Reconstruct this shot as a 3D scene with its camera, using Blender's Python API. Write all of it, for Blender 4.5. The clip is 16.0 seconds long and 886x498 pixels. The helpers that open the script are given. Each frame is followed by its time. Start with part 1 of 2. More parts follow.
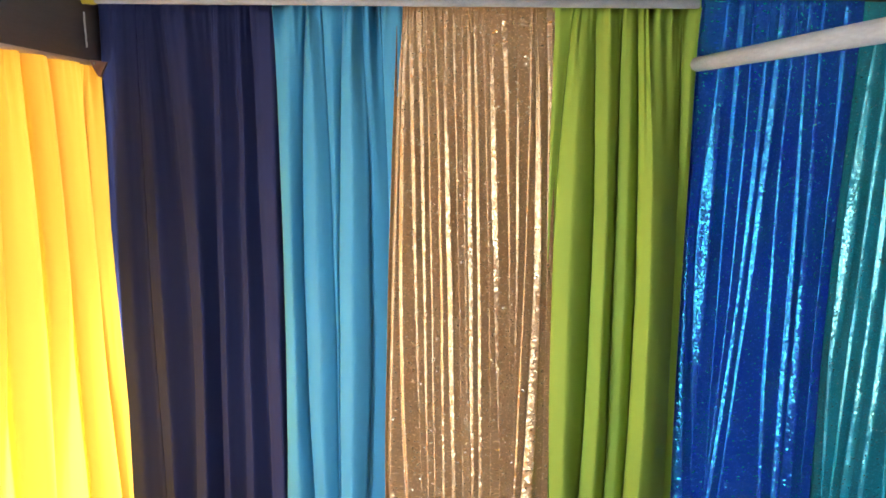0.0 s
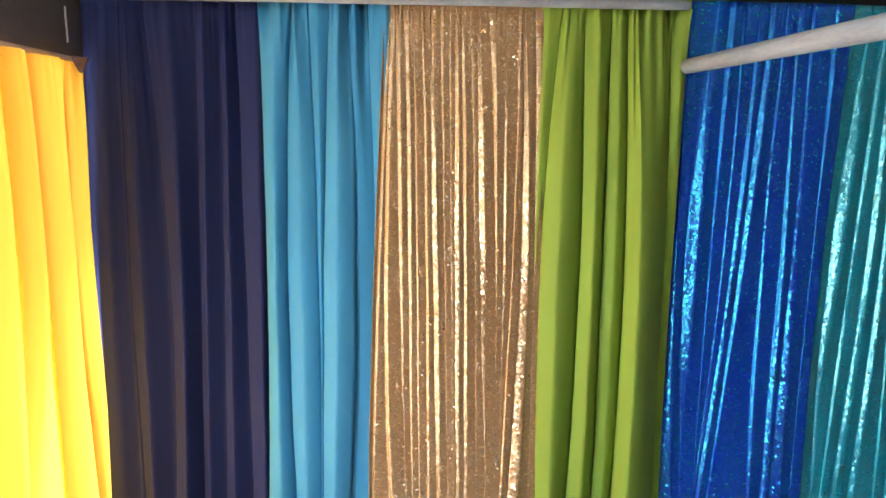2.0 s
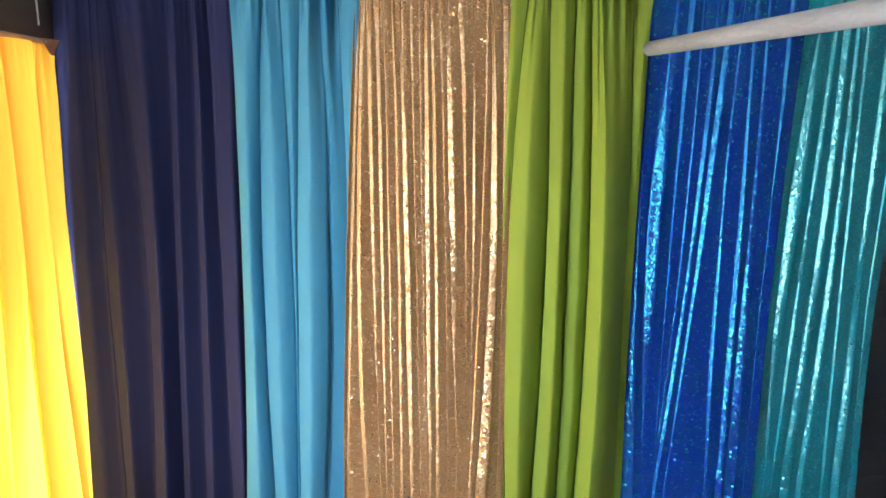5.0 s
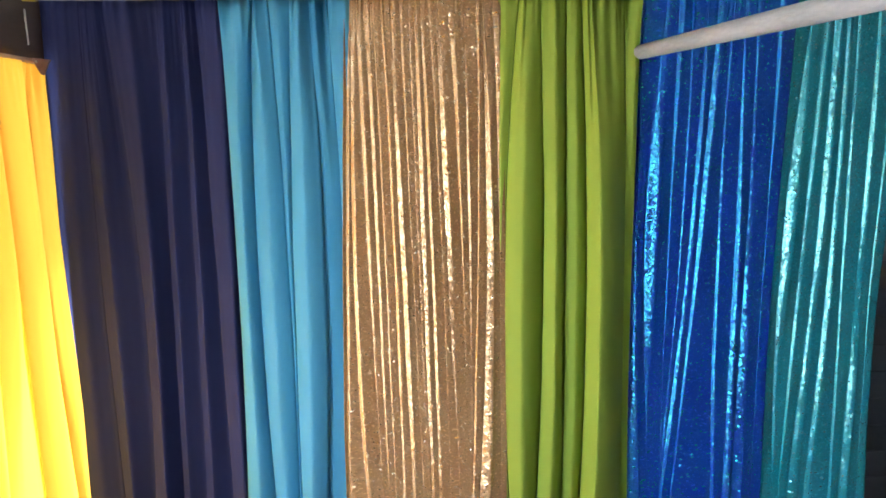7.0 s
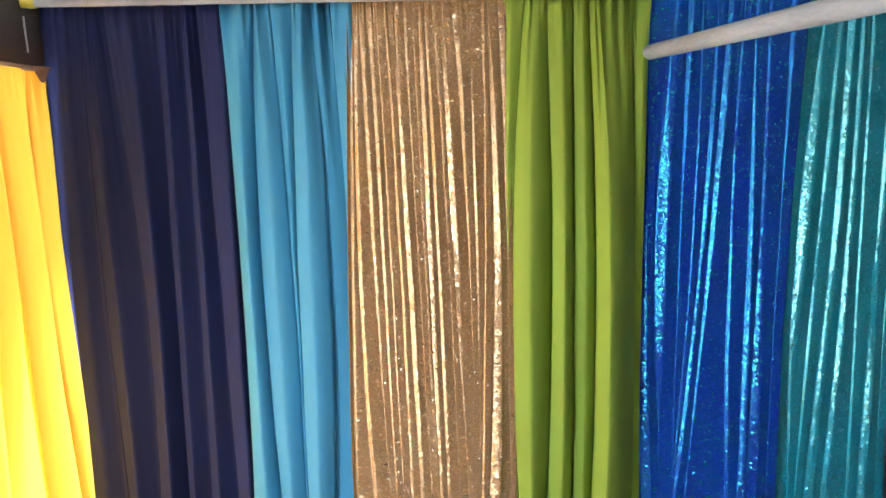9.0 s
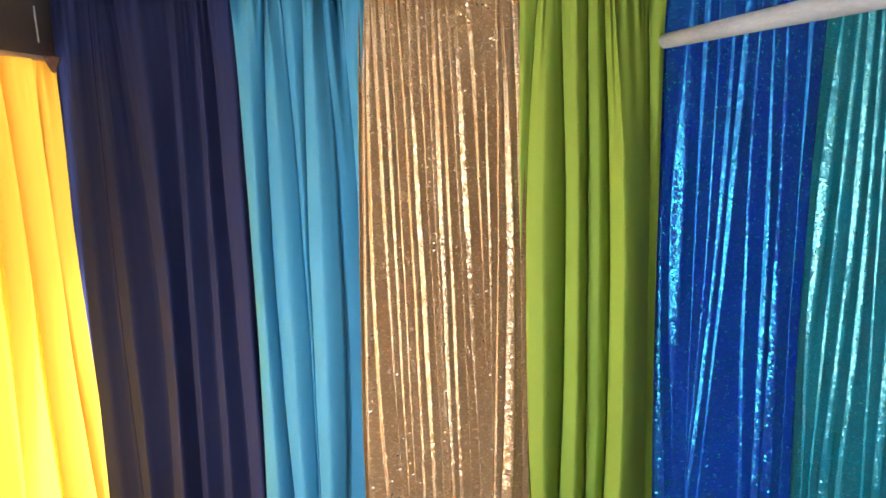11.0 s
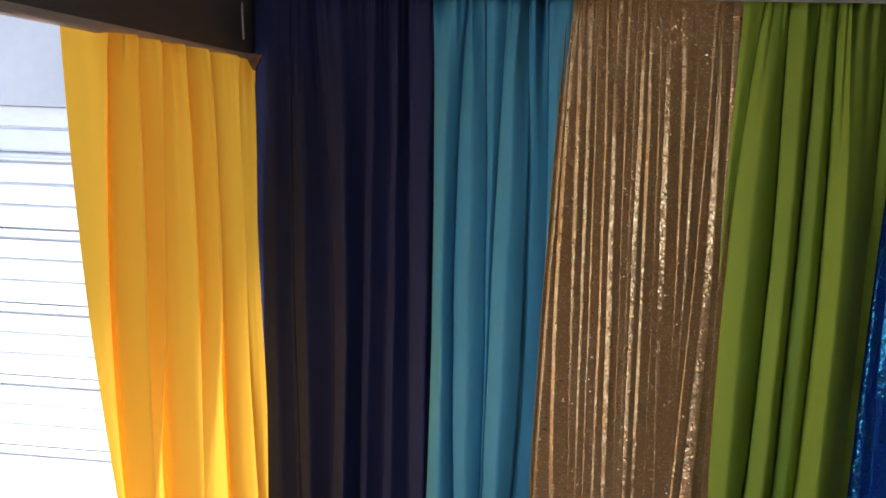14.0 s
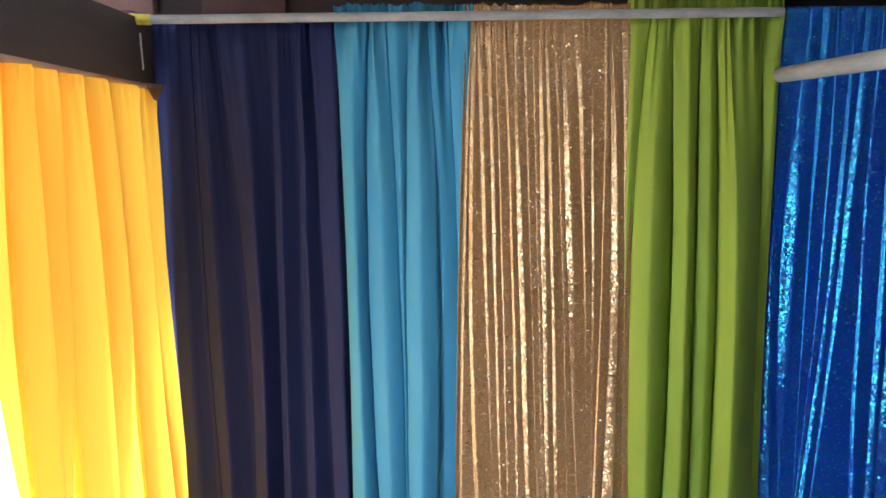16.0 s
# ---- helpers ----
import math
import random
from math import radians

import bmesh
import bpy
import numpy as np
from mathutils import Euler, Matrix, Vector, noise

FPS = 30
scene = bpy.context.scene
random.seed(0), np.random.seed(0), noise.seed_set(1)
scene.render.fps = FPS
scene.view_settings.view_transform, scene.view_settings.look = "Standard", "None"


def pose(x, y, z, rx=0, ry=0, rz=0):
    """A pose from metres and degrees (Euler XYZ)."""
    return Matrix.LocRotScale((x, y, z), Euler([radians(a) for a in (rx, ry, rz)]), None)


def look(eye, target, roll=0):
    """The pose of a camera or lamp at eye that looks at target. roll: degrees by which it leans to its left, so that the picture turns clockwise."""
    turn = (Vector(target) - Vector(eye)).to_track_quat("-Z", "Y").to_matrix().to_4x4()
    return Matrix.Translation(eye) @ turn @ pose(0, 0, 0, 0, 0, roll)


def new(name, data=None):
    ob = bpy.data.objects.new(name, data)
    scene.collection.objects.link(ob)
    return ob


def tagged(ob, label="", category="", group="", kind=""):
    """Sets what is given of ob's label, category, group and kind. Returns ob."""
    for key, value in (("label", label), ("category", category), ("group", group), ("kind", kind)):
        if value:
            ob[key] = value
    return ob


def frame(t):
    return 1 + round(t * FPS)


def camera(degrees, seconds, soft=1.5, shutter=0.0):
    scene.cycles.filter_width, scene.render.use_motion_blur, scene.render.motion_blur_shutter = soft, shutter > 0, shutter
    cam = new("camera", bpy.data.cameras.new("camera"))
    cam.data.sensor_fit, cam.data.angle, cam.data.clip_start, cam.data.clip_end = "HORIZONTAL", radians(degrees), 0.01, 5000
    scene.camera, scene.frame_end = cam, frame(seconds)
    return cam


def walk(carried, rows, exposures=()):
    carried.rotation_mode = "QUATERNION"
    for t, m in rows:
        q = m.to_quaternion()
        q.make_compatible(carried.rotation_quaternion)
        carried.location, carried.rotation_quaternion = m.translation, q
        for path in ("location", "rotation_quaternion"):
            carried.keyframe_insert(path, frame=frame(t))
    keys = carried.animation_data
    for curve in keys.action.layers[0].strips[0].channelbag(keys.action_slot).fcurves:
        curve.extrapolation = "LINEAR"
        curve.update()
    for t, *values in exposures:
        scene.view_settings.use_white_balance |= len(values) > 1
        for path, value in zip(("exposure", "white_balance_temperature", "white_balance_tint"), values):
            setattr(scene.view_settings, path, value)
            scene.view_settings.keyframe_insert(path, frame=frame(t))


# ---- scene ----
cam = camera(56.0, 16.0, soft=1.7)

# seconds, x, y, z, yaw, pitch, roll
ROWS = (
    (0, 0.0000, -0.0001, 1.7000, -0.000, -8.900, -0.600),
    (0.5, 0.0347, -0.0475, 1.6990, 1.430, -6.034, -0.892),
    (1, 0.0300, -0.0206, 1.6820, 1.807, -6.063, -1.268),
    (1.5, 0.0368, 0.0054, 1.6690, 0.806, -6.781, -0.617),
    (2, 0.0166, 0.0400, 1.6770, -0.563, -8.422, -1.122),
    (2.5, 0.0203, 0.0578, 1.6920, -0.657, -9.106, -1.399),
    (3, 0.0393, 0.0580, 1.6870, 1.969, -9.678, -1.459),
    (3.5, 0.0415, 0.0347, 1.7020, 2.057, -9.268, -1.026),
    (4, 0.0317, 0.0071, 1.7120, -0.455, -10.050, 0.399),
    (4.5, 0.0225, -0.0218, 1.7090, -1.149, -10.930, -0.437),
    (5, 0.0102, -0.0404, 1.7100, -2.693, -10.270, -1.013),
    (7.5, 0.0342, -0.0176, 1.6760, -2.811, -9.096, 0.764),
    (8, 0.0435, -0.0040, 1.6830, -2.126, -9.748, 0.346),
    (10.5, 0.0384, 0.0475, 1.7030, -2.816, -7.978, 2.442),
    (11, 0.0423, 0.0480, 1.7100, -1.467, -10.090, 1.203),
    (11.5, 0.0532, 0.0198, 1.7150, 0.351, -9.011, 0.841),
    (12, 0.0227, 0.0415, 1.7077, 4.695, -9.008, 1.194),
    (12.5, -0.1581, 0.0362, 1.7487, 10.260, -10.877, -0.269),
    (13, -0.1885, 0.1090, 1.7394, 9.422, -9.983, 1.111),
    (13.5, -0.2090, 0.1480, 1.7422, 7.451, -10.317, -0.638),
    (14, -0.2459, 0.1872, 1.7475, 6.348, -10.067, -1.727),
    (14.5, -0.2403, 0.1979, 1.7512, 5.821, -10.154, -2.750),
    (15, -0.2190, 0.1660, 1.7483, 3.406, -8.943, -0.249),
    (15.5, -0.2646, 0.1520, 1.7307, 0.754, -7.798, 1.050),
    (16, -0.2338, 0.1478, 1.7110, 0.136, -7.848, 0.508),
)
# seconds, stops, kelvin, tint
EXPOSURES = ((0.0, 3.42, 5700, 12), (11.6, 3.42, 5700, 12), (12.05, 3.15, 5800, 12), (12.5, 1.7, 6000, 12), (12.9, 1.15, 6000, 12),
             (13.2, 1.28, 6000, 12), (13.6, 1.64, 5900, 12), (14.5, 2.08, 5850, 12), (15.2, 2.7, 5700, 12), (16.0, 3.02, 5550, 12))
walk(cam, [(t, pose(x, y, z, 90 + pitch, roll, yaw)) for t, x, y, z, yaw, pitch, roll in ROWS], EXPOSURES)

# ---- world and sun ----
SUN_DIR = Vector((-0.42, -0.42, 0.80)).normalized()     # towards the sun
world = bpy.data.worlds.new("sky")
world.use_nodes = True
scene.world = world
wn = world.node_tree.nodes
sky = wn.new("ShaderNodeTexSky")
sky.sky_type, sky.sun_disc = "NISHITA", False
sky.sun_elevation = math.asin(SUN_DIR.z)
sky.sun_rotation = math.atan2(SUN_DIR.x, SUN_DIR.y)
world.node_tree.links.new(sky.outputs[0], wn["Background"].inputs[0])
wn["Background"].inputs[1].default_value = 0.12

sun_data = bpy.data.lights.new("sun", "SUN")
sun_data.energy, sun_data.angle, sun_data.color = 4.0, radians(12), (1.0, 0.97, 0.92)
sun = new("sun", sun_data)
sun.matrix_world = look(SUN_DIR * 20, (0, 0, 0))


# ---- materials ----
def material(name, base, rough=0.8, metal=0.0):
    m = bpy.data.materials.new(name)
    m.use_nodes = True
    b = m.node_tree.nodes["Principled BSDF"]
    b.inputs["Base Color"].default_value = (*base, 1)
    b.inputs["Roughness"].default_value = rough
    b.inputs["Metallic"].default_value = metal
    return m, m.node_tree.nodes, m.node_tree.links, b


def ramp_mix(nodes, links, fac, a, b):
    mix = nodes.new("ShaderNodeMix")
    mix.data_type = "RGBA"
    links.new(fac, mix.inputs["Factor"])
    mix.inputs["A"].default_value, mix.inputs["B"].default_value = (*a, 1), (*b, 1)
    return mix.outputs["Result"]


def noise_out(nodes, links, coord, scale, detail=3.0, stretch=(1, 1, 1)):
    mp = nodes.new("ShaderNodeMapping")
    mp.inputs["Scale"].default_value = stretch
    links.new(coord, mp.inputs["Vector"])
    n = nodes.new("ShaderNodeTexNoise")
    n.inputs["Scale"].default_value, n.inputs["Detail"].default_value = scale, detail
    links.new(mp.outputs[0], n.inputs["Vector"])
    return n.outputs["Fac"]


def cloth_material(name, base, sheen=0.3, translucent=0.0, rough=0.75, gloss=0.3):
    m, nodes, links, b = material(name, base, rough)
    co = nodes.new("ShaderNodeTexCoord")
    uv, ob = co.outputs["UV"], co.outputs["Object"]
    big = noise_out(nodes, links, ob, 3.0, 4, (1, 1, 0.3))
    fine = noise_out(nodes, links, uv, 900.0, 2)
    dark = tuple(c * 0.86 for c in base)
    light = tuple(min(1, c * 1.12) for c in base)
    col = ramp_mix(nodes, links, big, dark, light)
    links.new(col, b.inputs["Base Color"])
    # weave and faint creases
    wave = nodes.new("ShaderNodeTexWave")
    wave.inputs["Scale"].default_value, wave.inputs["Distortion"].default_value = 160.0, 1.5
    links.new(uv, wave.inputs["Vector"])
    crease = noise_out(nodes, links, ob, 9.0, 5, (1, 1, 0.35))
    add = nodes.new("ShaderNodeMath")
    add.operation = "MULTIPLY_ADD"
    links.new(fine, add.inputs[0])
    add.inputs[1].default_value = 0.05
    links.new(crease, add.inputs[2])
    bump = nodes.new("ShaderNodeBump")
    bump.inputs["Strength"].default_value, bump.inputs["Distance"].default_value = 0.25, 0.012
    links.new(add.outputs[0], bump.inputs["Height"])
    links.new(bump.outputs[0], b.inputs["Normal"])
    b.inputs["Sheen Weight"].default_value = sheen
    b.inputs["Sheen Roughness"].default_value = 0.4
    b.inputs["Specular IOR Level"].default_value = gloss
    if translucent:
        tr = nodes.new("ShaderNodeBsdfTranslucent")
        tr.inputs["Color"].default_value = (1.0, 0.52, 0.045, 1)
        links.new(bump.outputs[0], tr.inputs["Normal"])
        mixs = nodes.new("ShaderNodeMixShader")
        mixs.inputs[0].default_value = translucent
        links.new(b.outputs[0], mixs.inputs[1])
        links.new(tr.outputs[0], mixs.inputs[2])
        links.new(mixs.outputs[0], nodes["Material Output"].inputs["Surface"])
    return m


def sequin_material(name, base, glint, share=0.5, tilt=0.22, rough=0.14):
    """Small shiny discs, each tilted its own way, sewn close together on a cloth of the same colour."""
    m, nodes, links, b = material(name, base, 0.55)
    uv = nodes.new("ShaderNodeTexCoord").outputs["UV"]
    geo = nodes.new("ShaderNodeNewGeometry")

    def math_node(op, a, c, add=None):
        n = nodes.new("ShaderNodeMath")
        n.operation = op
        for slot, v in zip(n.inputs, (a, c, add)):
            if v is None:
                continue
            if isinstance(v, (int, float)):
                slot.default_value = v
            else:
                links.new(v, slot)
        return n.outputs[0]

    def discs(scale, spread, tail):
        """Cells of one disc each: a normal tipped at random, a few of them much further, and the random colour."""
        vor = nodes.new("ShaderNodeTexVoronoi")
        vor.inputs["Scale"].default_value = scale
        links.new(uv, vor.inputs["Vector"])
        sep = nodes.new("ShaderNodeSeparateColor")
        links.new(vor.outputs["Color"], sep.inputs[0])
        sub = nodes.new("ShaderNodeVectorMath")
        sub.operation = "SUBTRACT"
        links.new(vor.outputs["Color"], sub.inputs[0])
        sub.inputs[1].default_value = (0.5, 0.5, 0.5)
        far = math_node("POWER", math_node("FRACT", math_node("MULTIPLY", sep.outputs[0], 7.31), 0), 9.0)
        sc = nodes.new("ShaderNodeVectorMath")
        sc.operation = "SCALE"
        links.new(sub.outputs[0], sc.inputs[0])
        links.new(math_node("MULTIPLY_ADD", far, tail, spread), sc.inputs["Scale"])
        add = nodes.new("ShaderNodeVectorMath")
        links.new(geo.outputs["Normal"], add.inputs[0])
        links.new(sc.outputs[0], add.inputs[1])
        nrm = nodes.new("ShaderNodeVectorMath")
        nrm.operation = "NORMALIZE"
        links.new(add.outputs[0], nrm.inputs[0])
        return nrm.outputs[0], sep, vor.outputs["Distance"]

    fine, sep, dist = discs(225.0, tilt, tilt * 3.0)
    dark = tuple(c * 0.84 for c in base)
    links.new(ramp_mix(nodes, links, sep.outputs[1], dark, base), b.inputs["Base Color"])
    gl = nodes.new("ShaderNodeBsdfGlossy")
    gl.inputs["Roughness"].default_value = rough
    links.new(ramp_mix(nodes, links, sep.outputs[2], tuple(c * 0.55 for c in glint), glint), gl.inputs["Color"])
    links.new(fine, gl.inputs["Normal"])
    mix = nodes.new("ShaderNodeMixShader")
    # between the discs the backing shows
    links.new(math_node("MULTIPLY", math_node("LESS_THAN", dist, 0.80), share), mix.inputs[0])
    links.new(b.outputs[0], mix.inputs[1])
    links.new(gl.outputs[0], mix.inputs[2])
    # larger loose discs that flash singly
    loose, sb, away = discs(160.0, 0.75, 0.4)
    pick = math_node("MULTIPLY", math_node("GREATER_THAN", sb.outputs[1], 0.90), math_node("LESS_THAN", away, 0.45))
    gl2 = nodes.new("ShaderNodeBsdfGlossy")
    gl2.inputs["Roughness"].default_value = 0.1
    gl2.inputs["Color"].default_value = (*glint, 1)
    links.new(loose, gl2.inputs["Normal"])
    mix2 = nodes.new("ShaderNodeMixShader")
    links.new(math_node("MULTIPLY", pick, 0.5), mix2.inputs[0])
    links.new(mix.outputs[0], mix2.inputs[1])
    links.new(gl2.outputs[0], mix2.inputs[2])
    links.new(mix2.outputs[0], nodes["Material Output"].inputs["Surface"])
    return m


def rough_material(name, a, c, scale=6.0, rough=0.85, bump=0.4, stretch=(1, 1, 1), dist=0.01):
    m, nodes, links, b = material(name, a, rough)
    ob = nodes.new("ShaderNodeTexCoord").outputs["Object"]
    n1 = noise_out(nodes, links, ob, scale, 6, stretch)
    n2 = noise_out(nodes, links, ob, scale * 12, 4, stretch)
    mm = nodes.new("ShaderNodeMath")
    mm.operation = "MULTIPLY_ADD"
    links.new(n2, mm.inputs[0])
    mm.inputs[1].default_value = 0.4
    links.new(n1, mm.inputs[2])
    mr = nodes.new("ShaderNodeMapRange")
    links.new(mm.outputs[0], mr.inputs["Value"])
    mr.inputs["From Min"].default_value, mr.inputs["From Max"].default_value = 0.45, 0.95
    links.new(ramp_mix(nodes, links, mr.outputs[0], a, c), b.inputs["Base Color"])
    bp = nodes.new("ShaderNodeBump")
    bp.inputs["Strength"].default_value, bp.inputs["Distance"].default_value = bump, dist
    links.new(mm.outputs[0], bp.inputs["Height"])
    links.new(bp.outputs[0], b.inputs["Normal"])
    return m


YELLOW = cloth_material("yellow_cloth", (0.92, 0.45, 0.010), 0.02, 0.37)
NAVY = cloth_material("navy_cloth", (0.031, 0.037, 0.102), 0.0, 0.0, 0.85, 0.08)
CYAN = cloth_material("turquoise_cloth", (0.092, 0.345, 0.52), 0.05, 0.0, 0.6, 0.2)
GREEN = cloth_material("lime_cloth", (0.335, 0.44, 0.048), 0.04, 0.0, 0.65, 0.2)
GOLD = sequin_material("gold_sequins", (0.52, 0.262, 0.082), (1.0, 0.76, 0.42), 0.46, 0.34, 0.09)
ROYAL = sequin_material("royal_blue_sequins", (0.007, 0.030, 0.70), (0.10, 0.72, 1.0), 0.48, 0.36, 0.09)
TEAL = sequin_material("teal_sequins", (0.012, 0.50, 0.60), (0.40, 1.0, 1.0), 0.42, 0.30, 0.10)
PIPE = rough_material("weathered_white_pipe", (0.52, 0.52, 0.49), (0.30, 0.30, 0.28), 7, 0.6, 0.35, (1, 0.35, 2))
BOARD = rough_material("dark_board", (0.075, 0.056, 0.048), (0.11, 0.080, 0.066), 3, 0.8, 0.3, (6, 0.6, 6))
RAIL = rough_material("tan_wood", (0.50, 0.36, 0.28), (0.36, 0.25, 0.19), 4, 0.7, 0.3, (6, 0.6, 6))
BROWN = rough_material("brown_timber", (0.115, 0.075, 0.064), (0.060, 0.042, 0.038), 2.5, 0.8, 0.3, (0.6, 4, 6))
PINK = rough_material("reddish_timber", (0.36, 0.20, 0.16), (0.24, 0.13, 0.10), 4, 0.8, 0.3)
RED = rough_material("red_brown_timber", (0.21, 0.11, 0.088), (0.12, 0.065, 0.055), 4, 0.8, 0.3)
GALV = rough_material("galvanised_steel", (0.46, 0.45, 0.44), (0.32, 0.31, 0.31), 14, 0.5)
CEIL = rough_material("white_ceiling_boards", (0.80, 0.80, 0.79), (0.64, 0.64, 0.63), 2.5, 0.7, 0.15, (2, 0.6, 1))
RUST = rough_material("rusty_steel", (0.22, 0.13, 0.10), (0.10, 0.055, 0.045), 30, 0.75, 0.4)
GAP = rough_material("dark_gap", (0.02, 0.02, 0.02), (0.03, 0.028, 0.025), 4)
SHUTTER = rough_material("white_painted_steel", (0.68, 0.69, 0.70), (0.55, 0.56, 0.58), 1.6, 0.5, 0.08, (1, 1, 2))
RENDERED = rough_material("grey_rendered_wall", (0.50, 0.51, 0.52), (0.40, 0.41, 0.43), 1.5, 0.9, 0.2)
CONCRETE = rough_material("concrete_floor", (0.48, 0.475, 0.46), (0.38, 0.375, 0.365), 1.2, 0.9, 0.3)
GREYWALL = rough_material("dark_block_wall", (0.20, 0.21, 0.22), (0.13, 0.135, 0.145), 4, 0.9, 0.5)
CORD = rough_material("pale_cord", (0.62, 0.58, 0.52), (0.45, 0.42, 0.38), 20)
TAPE = rough_material("yellow_tape", (0.75, 0.62, 0.04), (0.60, 0.48, 0.03), 15, 0.45)
STEEL = rough_material("grey_steel", (0.24, 0.235, 0.23), (0.16, 0.155, 0.15), 12, 0.5)


# ---- mesh helpers ----
def obj(name, bm, mat, smooth=False):
    me = bpy.data.meshes.new(name)
    bm.to_mesh(me)
    bm.free()
    me.materials.append(mat)
    if smooth:
        for p in me.polygons:
            p.use_smooth = True
    return new(name, me)


def part(name, bm, mat, parent, label="", smooth=False):
    ob = obj(name, bm, mat, smooth)
    ob.parent = parent
    if label:
        tagged(ob, label)
    return ob


def box(bm, lo, hi, bevel=0.0):
    r = bmesh.ops.create_cube(bm, size=1)
    for v in r["verts"]:
        v.co = Vector([lo[i] + (v.co[i] + 0.5) * (hi[i] - lo[i]) for i in range(3)])
    if bevel:
        edges = list({e for v in r["verts"] for e in v.link_edges})
        bmesh.ops.bevel(bm, geom=edges, offset=bevel, segments=2, affect="EDGES", profile=0.5)
    return bm


def boxed(lo, hi, bevel=0.0):
    return box(bmesh.new(), lo, hi, bevel)


def tube(a, b, r0, r1, wobble=0.0, rings=24, sides=20, seed=0):
    """A slightly uneven pole from a to b, with closed rounded ends."""
    bm = bmesh.new()
    a, b = Vector(a), Vector(b)
    way = (b - a).normalized()
    side = way.cross(Vector((0, 0, 1))).normalized()
    up = side.cross(way)
    loops = []
    stations = [0.0, 0.002, 0.006] + [i / rings for i in range(1, rings)] + [0.994, 0.998, 1.0]
    for k, s in enumerate(stations):
        r = r0 + (r1 - r0) * s
        if k in (0, len(stations) - 1):
            r *= 0.8
        off = Vector((noise.noise((s * 5, seed, 0)), noise.noise((s * 5, seed, 7)), noise.noise((s * 5, seed, 13)))) * wobble
        c = a.lerp(b, s) + off
        loops.append([bm.verts.new(c + (side * math.cos(q) + up * math.sin(q)) * r)
                      for q in (2 * math.pi * j / sides for j in range(sides))])
    for u, v in zip(loops, loops[1:]):
        for j in range(sides):
            bm.faces.new((u[j], u[(j + 1) % sides], v[(j + 1) % sides], v[j]))
    bm.faces.new(loops[0][::-1])
    bm.faces.new(loops[-1])
    bmesh.ops.recalc_face_normals(bm, faces=bm.faces)
    return bm


# ---- curtains ----
Z3 = (1.90, 1.28, 0.52)      # heights at which folds are given


def quad3(v, z):
    """Smooth curve through three values at the heights Z3, held level past them."""
    z = min(max(z, 0.2), 2.06)
    a, b, c = Z3
    return (v[0] * (z - b) * (z - c) / ((a - b) * (a - c)) + v[1] * (z - a) * (z - c) / ((b - a) * (b - c))
            + v[2] * (z - a) * (z - b) / ((c - a) * (c - b)))


def depth3(v, z):
    """How far a fold stands out: eased between the three heights, never past the values given."""
    a, b, c = Z3
    if z >= b:
        k, lo, hi = (z - b) / (a - b), v[1], v[0]
    else:
        k, lo, hi = (z - c) / (b - c), v[2], v[1]
    k = min(max(k, 0.0), 1.0)
    k = k * k * (3 - 2 * k)
    return lo + (hi - lo) * k


def pleats(folds, end, tuck=0.010, valley=-0.012, slack=(0.80, 0.40)):
    """Soft cloth pleats. Each fold: where its edge runs (three heights), how far it stands out (three heights),
    how far along its crest lies, and what share of the depth is left where the next one begins. A positive tuck
    lets an edge overlap the fold before it; slack says how slowly a crest falls away."""
    pts = []
    starts = [f[0] for f in folds] + [end]
    for i, (x, d, crest, fall) in enumerate(folds):
        w = [n - o for n, o in zip(starts[i + 1], x)]

        def along(f):
            return tuple(o + k * f for o, k in zip(x, w))

        def out(f):
            return tuple(q * f for q in d)

        if i:
            pts.append((tuple(o + tuck * min(1.0, q / 0.03) for o, q in zip(x, d)), tuple(valley * min(1.0, q / 0.03) for q in d)))
        pts.append((along(0), out(0.30)))
        pts.append((along(0.30 * crest), out(0.62)))
        pts.append((along(0.68 * crest), out(0.88)))
        pts.append((along(crest), out(1.0)))
        pts.append((along(crest + (1 - crest) * 0.35), out(slack[0] + (1 - slack[0]) * fall)))
        pts.append((along(crest + (1 - crest) * 0.70), out(slack[1] + (1 - slack[1]) * fall)))
        pts.append((along(0.965), out(fall)))
    pts.append((end, (0.0, 0.0, 0.0)))
    return pts


def ridges(lines, left, right, size=1.0, steep=0.58):
    """A shiny sheet in shallow folds: (edge at three heights, size at three heights). Each fold rises steeply on
    its one side and runs out in a long gentle slope to the next."""
    pts = [(left, (0.012, 0.012, 0.012))]
    for i, (x, d) in enumerate(lines):
        after = lines[i + 1][0] if i < len(lines) - 1 else right
        before = lines[i - 1][0] if i else left
        gap = [min(p - q, q - o) for o, q, p in zip(before, x, after)]
        h = tuple(max(0.0015, min(0.009 * size * k, 0.42 * g)) for k, g in zip(d, gap))
        rise = tuple(steep * q * min(1.0, k / 0.7) for q, k in zip(h, d))
        pts.append((tuple(q - 1.1 * k for q, k in zip(x, h)), tuple(-0.15 * k for k in rise)))
        pts.append((tuple(q - 0.2 * k for q, k in zip(x, h)), tuple(0.55 * k for k in rise)))
        pts.append((tuple(q + 0.7 * k for q, k in zip(x, h)), rise))
        run = [p - q for p, q in zip(after, x)]
        pts.append((tuple(q + max(0.9 * k, 0.45 * g) for q, k, g in zip(x, h, run)), tuple(0.55 * k for k in rise)))
    pts.append((right, (0.0, 0.0, 0.0)))
    return pts


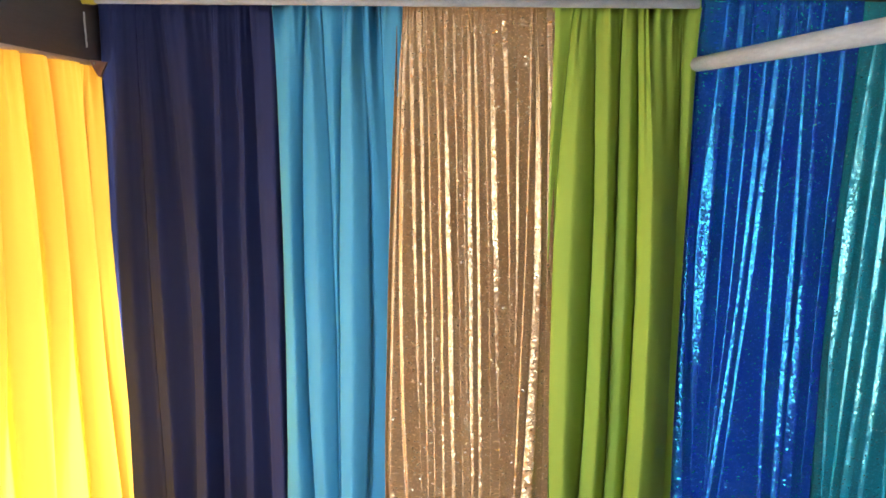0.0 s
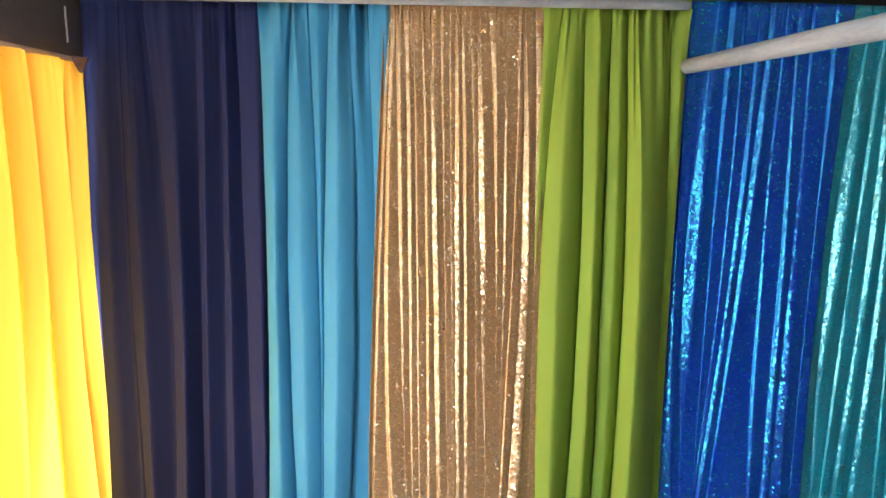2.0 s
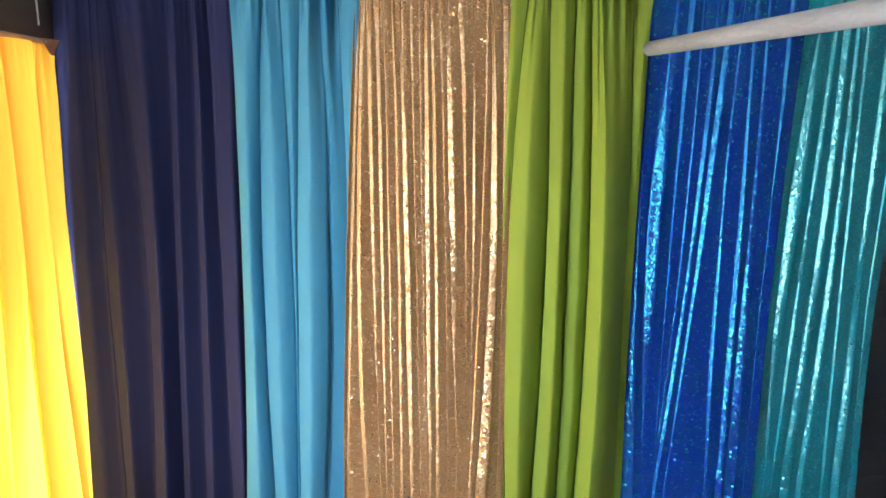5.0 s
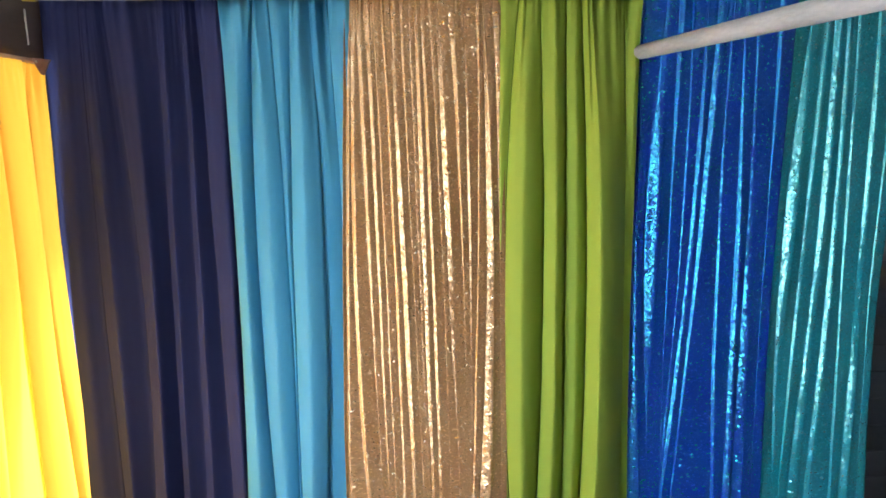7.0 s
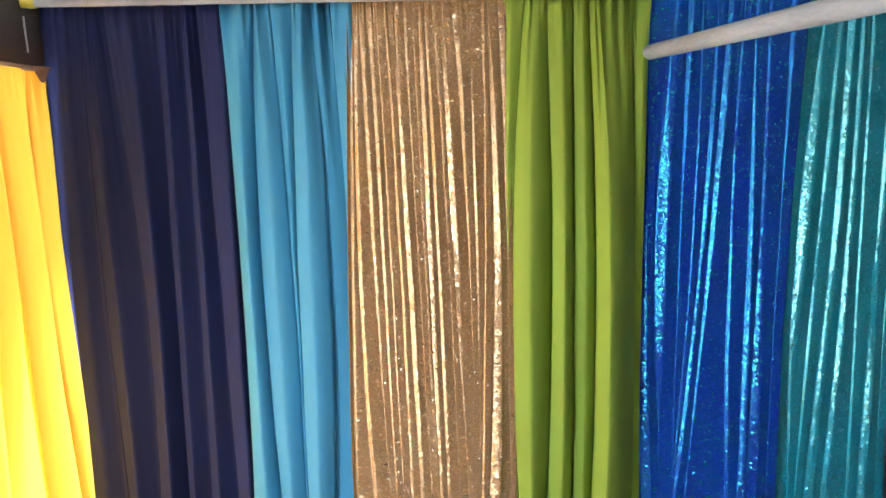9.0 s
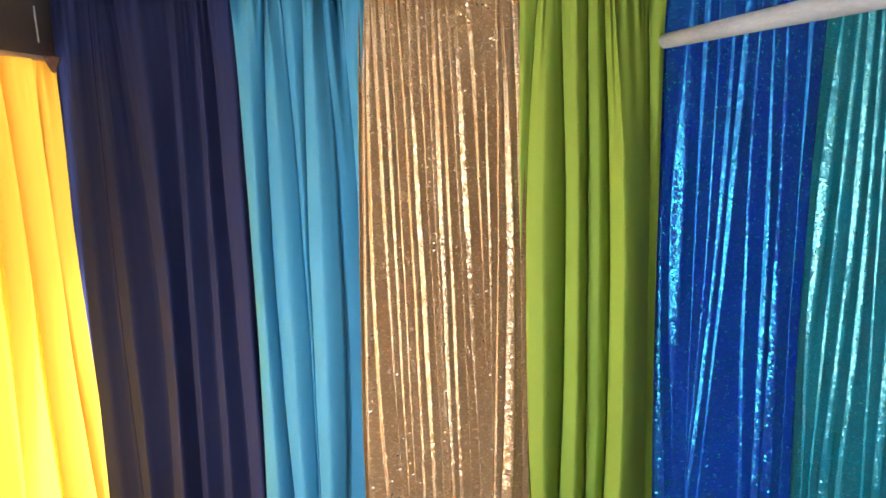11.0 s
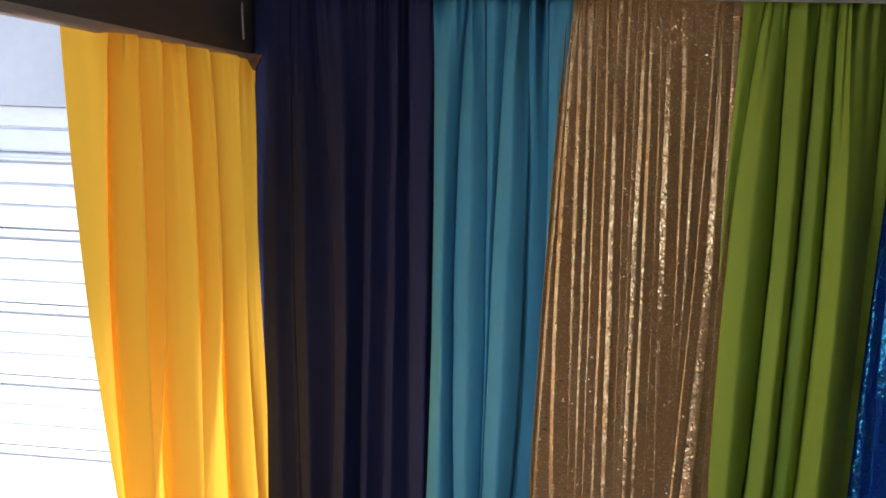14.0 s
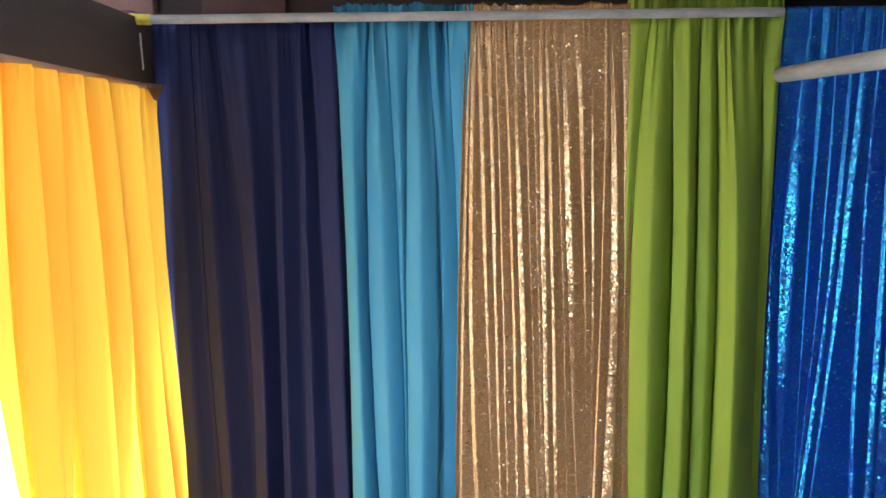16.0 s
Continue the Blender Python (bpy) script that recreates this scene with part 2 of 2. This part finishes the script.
def catmull(p0, p1, p2, p3, u):
    return 0.5 * (2 * p1 + (p2 - p0) * u + (2 * p0 - 5 * p1 + 4 * p2 - p3) * u * u + (3 * p1 - p0 - 3 * p2 + p3) * u ** 3)


def section(pts, z, per):
    """The cloth's line across at the height z: (along, out)."""
    p = [(quad3(x, z), depth3(d, z)) for x, d in pts]
    p = [p[0]] + p + [p[-1]]
    out = []
    for i in range(1, len(p) - 2):
        for k in range(per):
            u = k / per
            out.append((catmull(p[i - 1][0], p[i][0], p[i + 1][0], p[i + 2][0], u),
                        catmull(p[i - 1][1], p[i][1], p[i + 1][1], p[i + 2][1], u)))
    out.append(p[-2])
    return out


def cloth(pts, place, z0, z1, rows, seed, per=5, gather=0.006, top=2.09, soft_top=0.14, ragged=0.0, flat=0.35, freq=38.0, uneven=0.0,
          sway=0.004):
    """A sheet of cloth between two heights. place(along, out, z) gives the point in the room."""
    bm = bmesh.new()
    uvl = bm.loops.layers.uv.new("cloth")
    grid = []
    first = section(pts, 1.2, per)
    arc = [0.0]
    for a, b in zip(first, first[1:]):
        arc.append(arc[-1] + math.hypot(b[0] - a[0], b[1] - a[1]))
    for r in range(rows + 1):
        s = r / rows
        row = []
        z = z0 + (z1 - z0) * s
        amp = 1 - (1 - flat) * math.exp(-max(0.0, top - z) / 0.18)
        line = section(pts, z, per)
        for j, (x, d) in enumerate(line):
            w = noise.noise((arc[j] * 5, z * 1.1, seed)) * 0.005 + noise.noise((arc[j] * 16, z * 2.2, seed + 5)) * 0.0016
            near = math.exp(-max(0.0, top - z) / (soft_top * (0.5 + 2.4 * abs(noise.noise((arc[j] * 6.0, seed, 4.4))))))
            fan = freq * (1 + 0.5 * noise.noise((arc[j] * 3.0, seed, 8.8)))
            g = ((0.5 - 2 * abs(noise.noise((arc[j] * fan, z * 0.9, seed + 9)))) * gather * 1.6
                 + noise.noise((arc[j] * freq * 2.3, z * 2, seed + 3)) * gather * 0.5)
            d *= 1 + uneven * 2.2 * noise.noise((arc[j] * 14, z * 1.5, seed + 21))
            zz = z
            if ragged and r == rows:
                zz += noise.noise((arc[j] * 45, 3.3, seed)) * ragged
            row.append((bm.verts.new(place(x + noise.noise((z * 2.1, seed, x * 4)) * sway, d * amp + w + g * near, zz)), arc[j], z))
        grid.append(row)
    for a, b in zip(grid, grid[1:]):
        for j in range(len(a) - 1):
            q = (a[j], a[j + 1], b[j + 1], b[j])
            f = bm.faces.new([v[0] for v in q])
            for loop, v in zip(f.loops, q):
                loop[uvl].uv = (v[1], v[2])
    return bm


def curtain(label, pts, mat, place, base, seed, top=2.09, head=0.06, bottom=0.03, rows=64, thick=True, **more):
    thing = tagged(new("curtain"), label, "curtain", "curtains hung round the stall")
    thing.location = base
    shift = Vector(base)

    def at(x, d, z):
        return place(x, d, z) - shift

    panel = part("panel", cloth(pts, at, bottom, top, rows, seed, top=top, **more), mat, thing, smooth=True)
    made = [panel]
    if head:
        more2 = dict(more)
        more2["gather"], more2["freq"] = more.get("gather", 0.006) * 0.7, 55.0
        made.append(part("heading", cloth(pts, at, top, top + head, 8, seed, top=top, ragged=0.014, **more2), mat, thing,
                         "gathered ruffle above the rail", smooth=True))
    if thick:
        for ob in made:
            mod = ob.modifiers.new("thickness", "SOLIDIFY")
            mod.thickness, mod.offset = 0.0016, 0
    return thing


def back_wall(y0):
    return lambda x, d, z: Vector((x, y0 - d, z))


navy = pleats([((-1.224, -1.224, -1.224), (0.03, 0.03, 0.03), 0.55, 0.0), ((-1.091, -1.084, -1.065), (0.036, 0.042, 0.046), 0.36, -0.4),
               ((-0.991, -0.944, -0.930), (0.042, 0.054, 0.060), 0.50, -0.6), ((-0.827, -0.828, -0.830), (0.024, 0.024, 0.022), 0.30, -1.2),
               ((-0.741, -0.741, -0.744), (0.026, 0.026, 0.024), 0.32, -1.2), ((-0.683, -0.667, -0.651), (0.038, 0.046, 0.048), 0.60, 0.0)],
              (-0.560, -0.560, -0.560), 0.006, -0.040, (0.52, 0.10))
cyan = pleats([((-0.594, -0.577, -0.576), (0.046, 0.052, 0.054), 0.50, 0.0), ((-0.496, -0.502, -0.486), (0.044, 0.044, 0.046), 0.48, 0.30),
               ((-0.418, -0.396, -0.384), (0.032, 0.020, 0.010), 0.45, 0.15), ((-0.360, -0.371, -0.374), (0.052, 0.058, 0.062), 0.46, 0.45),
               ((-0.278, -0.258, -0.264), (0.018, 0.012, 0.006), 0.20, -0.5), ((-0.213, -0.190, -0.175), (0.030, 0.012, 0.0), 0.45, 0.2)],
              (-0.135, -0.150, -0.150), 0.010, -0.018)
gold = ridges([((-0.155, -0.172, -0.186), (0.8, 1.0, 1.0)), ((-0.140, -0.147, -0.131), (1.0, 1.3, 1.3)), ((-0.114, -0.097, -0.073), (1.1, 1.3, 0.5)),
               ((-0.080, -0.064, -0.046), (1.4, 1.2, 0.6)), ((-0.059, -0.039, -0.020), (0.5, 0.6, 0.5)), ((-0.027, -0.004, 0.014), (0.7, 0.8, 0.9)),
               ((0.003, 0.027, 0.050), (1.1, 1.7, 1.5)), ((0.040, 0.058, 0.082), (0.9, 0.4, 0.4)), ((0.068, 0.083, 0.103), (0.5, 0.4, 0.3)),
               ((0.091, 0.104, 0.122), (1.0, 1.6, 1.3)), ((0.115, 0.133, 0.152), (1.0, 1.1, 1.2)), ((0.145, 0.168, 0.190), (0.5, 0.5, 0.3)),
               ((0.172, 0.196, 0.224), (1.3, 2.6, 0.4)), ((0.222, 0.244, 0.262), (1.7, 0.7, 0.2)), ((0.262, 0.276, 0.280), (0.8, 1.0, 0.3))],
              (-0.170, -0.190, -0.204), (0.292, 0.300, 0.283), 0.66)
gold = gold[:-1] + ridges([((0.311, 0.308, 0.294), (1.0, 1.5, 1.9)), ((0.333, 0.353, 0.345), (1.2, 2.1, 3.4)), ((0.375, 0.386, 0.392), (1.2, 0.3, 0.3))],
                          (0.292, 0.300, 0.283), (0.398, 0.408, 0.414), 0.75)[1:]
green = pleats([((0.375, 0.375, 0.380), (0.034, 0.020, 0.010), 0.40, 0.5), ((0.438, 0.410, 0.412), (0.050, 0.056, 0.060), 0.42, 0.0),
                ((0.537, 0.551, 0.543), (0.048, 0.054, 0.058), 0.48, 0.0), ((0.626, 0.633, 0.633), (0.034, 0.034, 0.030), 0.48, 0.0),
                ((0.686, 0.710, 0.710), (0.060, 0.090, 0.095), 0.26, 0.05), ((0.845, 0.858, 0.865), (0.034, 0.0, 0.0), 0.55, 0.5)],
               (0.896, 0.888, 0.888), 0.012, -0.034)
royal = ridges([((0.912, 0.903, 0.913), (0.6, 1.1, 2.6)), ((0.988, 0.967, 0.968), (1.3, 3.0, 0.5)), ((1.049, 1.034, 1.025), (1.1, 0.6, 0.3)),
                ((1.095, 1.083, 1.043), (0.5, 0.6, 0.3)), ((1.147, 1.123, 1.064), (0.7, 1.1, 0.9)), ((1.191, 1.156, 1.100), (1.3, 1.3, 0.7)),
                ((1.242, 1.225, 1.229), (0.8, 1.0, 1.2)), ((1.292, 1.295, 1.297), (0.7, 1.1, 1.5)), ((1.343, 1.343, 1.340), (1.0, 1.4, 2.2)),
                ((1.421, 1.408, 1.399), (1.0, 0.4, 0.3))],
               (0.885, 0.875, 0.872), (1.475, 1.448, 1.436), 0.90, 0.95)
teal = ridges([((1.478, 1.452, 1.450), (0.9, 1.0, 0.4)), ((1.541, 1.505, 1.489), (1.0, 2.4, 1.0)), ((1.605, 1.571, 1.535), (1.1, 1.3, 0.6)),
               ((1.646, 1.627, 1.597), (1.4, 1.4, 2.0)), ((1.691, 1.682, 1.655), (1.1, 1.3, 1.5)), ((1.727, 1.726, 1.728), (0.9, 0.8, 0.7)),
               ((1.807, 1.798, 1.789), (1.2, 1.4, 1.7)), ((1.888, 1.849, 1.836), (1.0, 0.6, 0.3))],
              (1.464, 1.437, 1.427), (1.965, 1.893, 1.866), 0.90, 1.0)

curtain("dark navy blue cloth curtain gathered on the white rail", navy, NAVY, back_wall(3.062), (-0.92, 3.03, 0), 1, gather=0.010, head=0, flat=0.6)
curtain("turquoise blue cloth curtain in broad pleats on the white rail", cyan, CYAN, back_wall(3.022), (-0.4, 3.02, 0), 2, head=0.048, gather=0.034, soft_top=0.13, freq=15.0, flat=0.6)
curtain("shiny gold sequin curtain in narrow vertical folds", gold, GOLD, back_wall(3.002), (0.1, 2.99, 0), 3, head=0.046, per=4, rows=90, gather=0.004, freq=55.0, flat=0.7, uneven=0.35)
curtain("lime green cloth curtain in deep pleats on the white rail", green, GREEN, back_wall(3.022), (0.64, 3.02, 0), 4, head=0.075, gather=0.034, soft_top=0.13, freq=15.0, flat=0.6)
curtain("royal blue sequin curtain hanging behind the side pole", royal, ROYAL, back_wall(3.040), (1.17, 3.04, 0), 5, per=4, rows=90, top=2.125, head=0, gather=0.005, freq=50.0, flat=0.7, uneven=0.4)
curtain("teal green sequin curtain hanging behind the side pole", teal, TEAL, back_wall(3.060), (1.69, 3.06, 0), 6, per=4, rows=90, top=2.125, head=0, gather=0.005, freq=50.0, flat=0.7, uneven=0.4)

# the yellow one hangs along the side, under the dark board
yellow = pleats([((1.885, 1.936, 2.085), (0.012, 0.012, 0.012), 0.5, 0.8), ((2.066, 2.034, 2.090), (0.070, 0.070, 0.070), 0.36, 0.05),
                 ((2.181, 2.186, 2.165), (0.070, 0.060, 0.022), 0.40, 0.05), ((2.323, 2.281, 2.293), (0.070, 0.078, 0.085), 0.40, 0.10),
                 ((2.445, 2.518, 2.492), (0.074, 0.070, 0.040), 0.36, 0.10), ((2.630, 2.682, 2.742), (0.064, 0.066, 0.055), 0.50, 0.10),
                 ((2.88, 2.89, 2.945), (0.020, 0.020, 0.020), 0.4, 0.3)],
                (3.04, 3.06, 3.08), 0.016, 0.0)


def side_wall(y, d, z):
    end = min(1.0, max(0.0, (y - 2.55) / 0.5))
    # a tuck caught half-way down
    away = (y - 2.505 + 0.03 * (z - 1.2)) / 0.05
    if 0 < away < 1:
        d += 0.014 * (1 - away) ** 2 * math.exp(-((z - 1.2) / 0.17) ** 4)
    yy = 2.95 + 0.7 * (y - 2.95) if y > 2.95 else y
    return Vector((-1.245 + d + end * end * (0.030 + 0.024 * min(1.0, max(0.0, (1.3 - z) / 0.7))), yy, z * (1 + 0.0078 * (3.0 - yy))))


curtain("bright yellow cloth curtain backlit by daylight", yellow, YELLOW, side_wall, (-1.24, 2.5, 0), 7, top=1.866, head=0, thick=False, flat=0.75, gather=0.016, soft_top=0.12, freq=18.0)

# ---- rails and poles ----
rail = tagged(new("curtain_rail"), "thin weathered white pole across the curtain tops", "curtain rail")
rail.location = (-0.17, 2.94, 2.1)
o = Vector(rail.location)
part("pole", tube(Vector((-1.195, 2.94, 2.090)) - o, Vector((0.872, 2.94, 2.095)) - o, 0.0145, 0.0155, 0.004, 40, 18, 2), PIPE, rail, smooth=True)
part("tape_wrap", tube(Vector((-1.31, 2.94, 2.094)) - o, Vector((-1.19, 2.94, 2.0895)) - o, 0.018, 0.0175, 0.004, 8, 14, 4), TAPE, rail, "yellow tape wound round the pole end", True)

pole = tagged(new("side_pole"), "thick weathered white pole running along the stall side", "pole")
pole.location = (0.9, 1.0, 1.89)
o = Vector(pole.location)
part("shaft", tube(Vector((0.893, 3.005, 1.898)) - o, Vector((0.905, -2.6, 1.848)) - o, 0.0255, 0.0285, 0.006, 50, 22, 6), PIPE, pole, smooth=True)

side = tagged(new("side_board"), "dark timber board with a tan lower rail", "board")
side.location = (-1.25, 0.3, 2.0)
o = Vector(side.location)
part("board", boxed(Vector((-1.275, -3.0, 1.885)) - o, Vector((-1.235, 3.06, 2.10)) - o, 0.004), BOARD, side)
part("lower_rail", tube(Vector((-1.248, 3.0, 1.878)) - o, Vector((-1.248, -3.0, 1.965)) - o, 0.016, 0.016, 0.0008, 50, 12, 9), RAIL, side, "tan wooden rail", True)

br = tagged(new("corner_bracket"), "small rusty bracket at the corner of the board", "bracket")
br.location = (-1.185, 2.93, 1.862)
bm = bmesh.new()
corners = ((-0.030, 0.024), (0.030, 0.018), (0.022, 0.002), (0.004, -0.034), (-0.004, -0.030), (-0.022, 0.004))
front = [bm.verts.new((u, -0.006, v)) for u, v in corners]
back = [bm.verts.new((u, 0.004, v)) for u, v in corners]
bm.faces.new(front)
bm.faces.new(back[::-1])
for i in range(len(corners)):
    j = (i + 1) % len(corners)
    bm.faces.new((front[j], front[i], back[i], back[j]))
part("plate", bm, RUST, br)
part("screw", tube((-0.014, -0.004, 0.012), (-0.014, -0.011, 0.0121), 0.005, 0.004, 0, 2, 10), STEEL, br, "small steel screw head", True)

cord = tagged(obj("cord", tube((0, 0, 0), (0.004, 0, -0.115), 0.0035, 0.003, 0.003, 10, 8, 3), CORD, True), "short pale cord hanging on the dark board", "cord")
cord.location = (-1.206, 2.878, 2.04)

# ---- setting ----
tagged(obj("floor", boxed((-60, -60, -0.2), (60, 60, 0.0)), CONCRETE), "grey concrete floor", "floor", kind="structure")

bm = bmesh.new()
x = -1.76
while x < 2.6:
    box(bm, (x + 0.012, -3.2, 2.258 + 0.003 * math.sin(x * 9)), (x + 0.305, 3.38, 2.295), 0.004)
    x += 0.317
ceiling = tagged(obj("ceiling", bm, CEIL), "white painted ceiling boards with dark gaps", "ceiling", kind="structure")
tagged(obj("roof", boxed((-1.79, -3.3, 2.298), (2.7, 3.6, 2.37)), GAP), "dark roof deck above the boards", "roof", kind="structure")

tagged(obj("wall_back", boxed((-1.32, 3.26, 0.0), (1.75, 3.40, 2.258)), BROWN), "dark brown timber wall behind the curtains", "wall", kind="structure")
tagged(obj("trim", boxed((-1.24, 3.20, 2.232), (2.6, 3.262, 2.2575), 0.003), BROWN), "dark brown timber head beam", "beam", kind="structure")
# Unseen blocker, added to stop daylight leaking past the yellow curtain's end.
tagged(obj("leak_blocker", boxed((-1.39, 3.022, 0.0), (-1.228, 3.258, 1.862), 0.003), BOARD), "unseen dark blocker against a light leak behind the curtains", "post", kind="structure")
# Not a known part: added out of view, keeps sky off the curtain tops.
tagged(obj("fascia", boxed((-1.785, -3.2, 2.10), (-1.755, 3.24, 2.257)), BROWN), "unseen dark strip added to shut out sky over the board", "fascia", kind="structure")
# Filler added behind the board; it plugs a gap that let sky in.
tagged(obj("wall_corner", boxed((-1.60, 3.05, 1.88), (-1.29, 3.255, 2.136), 0.003), BROWN), "dark filler added to plug a light gap at the corner", "wall", kind="structure")
tagged(obj("wall_corner", boxed((-2.1, 3.262, 2.14), (-1.325, 3.36, 2.262)), BROWN), "brown timber beam over the corner", "beam", kind="structure")
tagged(obj("wall_right", boxed((2.45, -3.2, 0.0), (2.6, 3.26, 2.258)), GREYWALL), "dark grey block wall", "wall", kind="structure")
# Unseen wall, added so that no light enters from behind the camera.
tagged(obj("wall_behind", boxed((-1.25, -3.3, 0.0), (2.6, -3.2, 2.258)), BROWN), "unseen dark wall added behind the camera", "wall", kind="structure")

# Added out of view to narrow the opening, so daylight rakes from the left.
tagged(obj("wall_light_stop", boxed((-1.35, -3.3, 0.0), (-1.28, 0.70, 2.258)), BROWN), "unseen dark side wall added to narrow the daylight opening", "wall", kind="structure")

for mat, x0, x1, y0, label in ((PINK, -1.75, -1.355, 3.225, "reddish timber block under the ceiling"),
                               (PINK, -1.352, -1.268, 3.212, "short pale timber block under the ceiling"),
                               (RED, -1.10, -0.80, 3.222, "red brown timber block under the ceiling")):
    blk = tagged(obj("timber_block", boxed((x0, -0.014, -0.046), (x1, 3.258 - y0, 0.042), 0.004), mat), label, "timber block")
    blk.location = (0, y0, 2.172)

bk = tagged(new("angle_bracket"), "pale steel angle bracket on the back wall", "bracket")
bk.location = (0.985, 3.19, 2.195)
part("upright", boxed((-0.014, -0.006, 0.0), (0.014, 0.008, 0.058), 0.003), GALV, bk)
part("arm", boxed((-0.014, -0.012, -0.014), (0.25, 0.008, 0.0), 0.002), GALV, bk)

# ---- the building beside, with its roller shutter ----
tagged(obj("wall_left", boxed((-6.0, 3.42, 1.677), (-1.32, 3.60, 3.2)), RENDERED), "grey rendered wall above the roller shutter", "wall", kind="structure")
# Invented canopy above the view; it casts the shade on the shutter's upper part.
tagged(obj("canopy", boxed((-6.0, 2.72, 2.55), (-1.95, 3.42, 2.62)), RENDERED), "unseen canopy added to shade the upper shutter", "canopy", kind="structure")
shutter = tagged(new("roller_shutter"), "closed white steel roller shutter in daylight", "roller shutter")
shutter.location = (-3.6, 3.46, 0)


def slat_mesh(h, lip):
    """One slat: a shallow convex face with a rolled lip along its foot."""
    prof = [(0.0, 0.004), (-0.004, 0.010), (-0.004, h * 0.5), (-0.003, h - 0.010), (0.010, h - 0.007), (0.012, h - 0.001), (0.03, h - 0.001), (0.03, 0.0)]
    if lip:
        prof = [(0.004, 0.0), (-0.012, 0.004), (-0.016, h * 0.3), (-0.010, h * 0.5), (-0.014, h * 0.72), (-0.004, h - 0.006), (0.014, h - 0.004), (0.03, h - 0.001), (0.03, 0.0)]
    b = bmesh.new()
    ends = []
    for xx in (-2.4, 2.27):
        ends.append([b.verts.new((xx, yy, zz)) for yy, zz in prof])
    n = len(prof)
    for i in range(n):
        b.faces.new((ends[0][i], ends[0][(i + 1) % n], ends[1][(i + 1) % n], ends[1][i]))
    b.faces.new(ends[0][::-1])
    b.faces.new(ends[1])
    bmesh.ops.recalc_face_normals(b, faces=b.faces)
    return b


slats = {h: part("slat", slat_mesh(h, False), SHUTTER, shutter) for h in (0.093, 0.101)}
ribbed = part("rib", slat_mesh(0.039, True), SHUTTER, shutter)
z = 1.682 - 0.093
slats[0.093].location.z = z
z -= 0.101
slats[0.101].location.z = z
z -= 0.039
ribbed.location.z = z
k = 0
while True:
    h = (0.093, 0.093, 0.101, 0.039)[k % 4]
    if z - h < 0.05:
        break
    z -= h
    k += 1
    c = (ribbed if h < 0.05 else slats[h]).copy()
    scene.collection.objects.link(c)
    c.parent = shutter
    c.location.z = z
tagged(obj("trim", boxed((-6.0, 3.408, 2.055), (-2.46, 3.42, 2.064), 0.002), STEEL), "thin ledge on the rendered wall", "ledge", kind="structure")
part("bottom_bar", boxed((-2.4, -0.012, 0.0), (2.27, 0.03, z - 0.001), 0.004), SHUTTER, shutter)

# dark grey boarding beyond the teal curtain
boarding = tagged(new("wall_boarding"), "dark grey horizontal boarding beside the curtains", "wall", kind="structure")
boarding.location = (2.2, 3.3, 0)
first = part("board", boxed((-0.449, -0.03, 0.0), (0.399, 0.03, 0.116), 0.004), GREYWALL, boarding)
for k in range(1, 19):
    c = first.copy()
    scene.collection.objects.link(c)
    c.parent = boarding
    c.location = (0, 0.003 * (k % 3), 0.1185 * k)
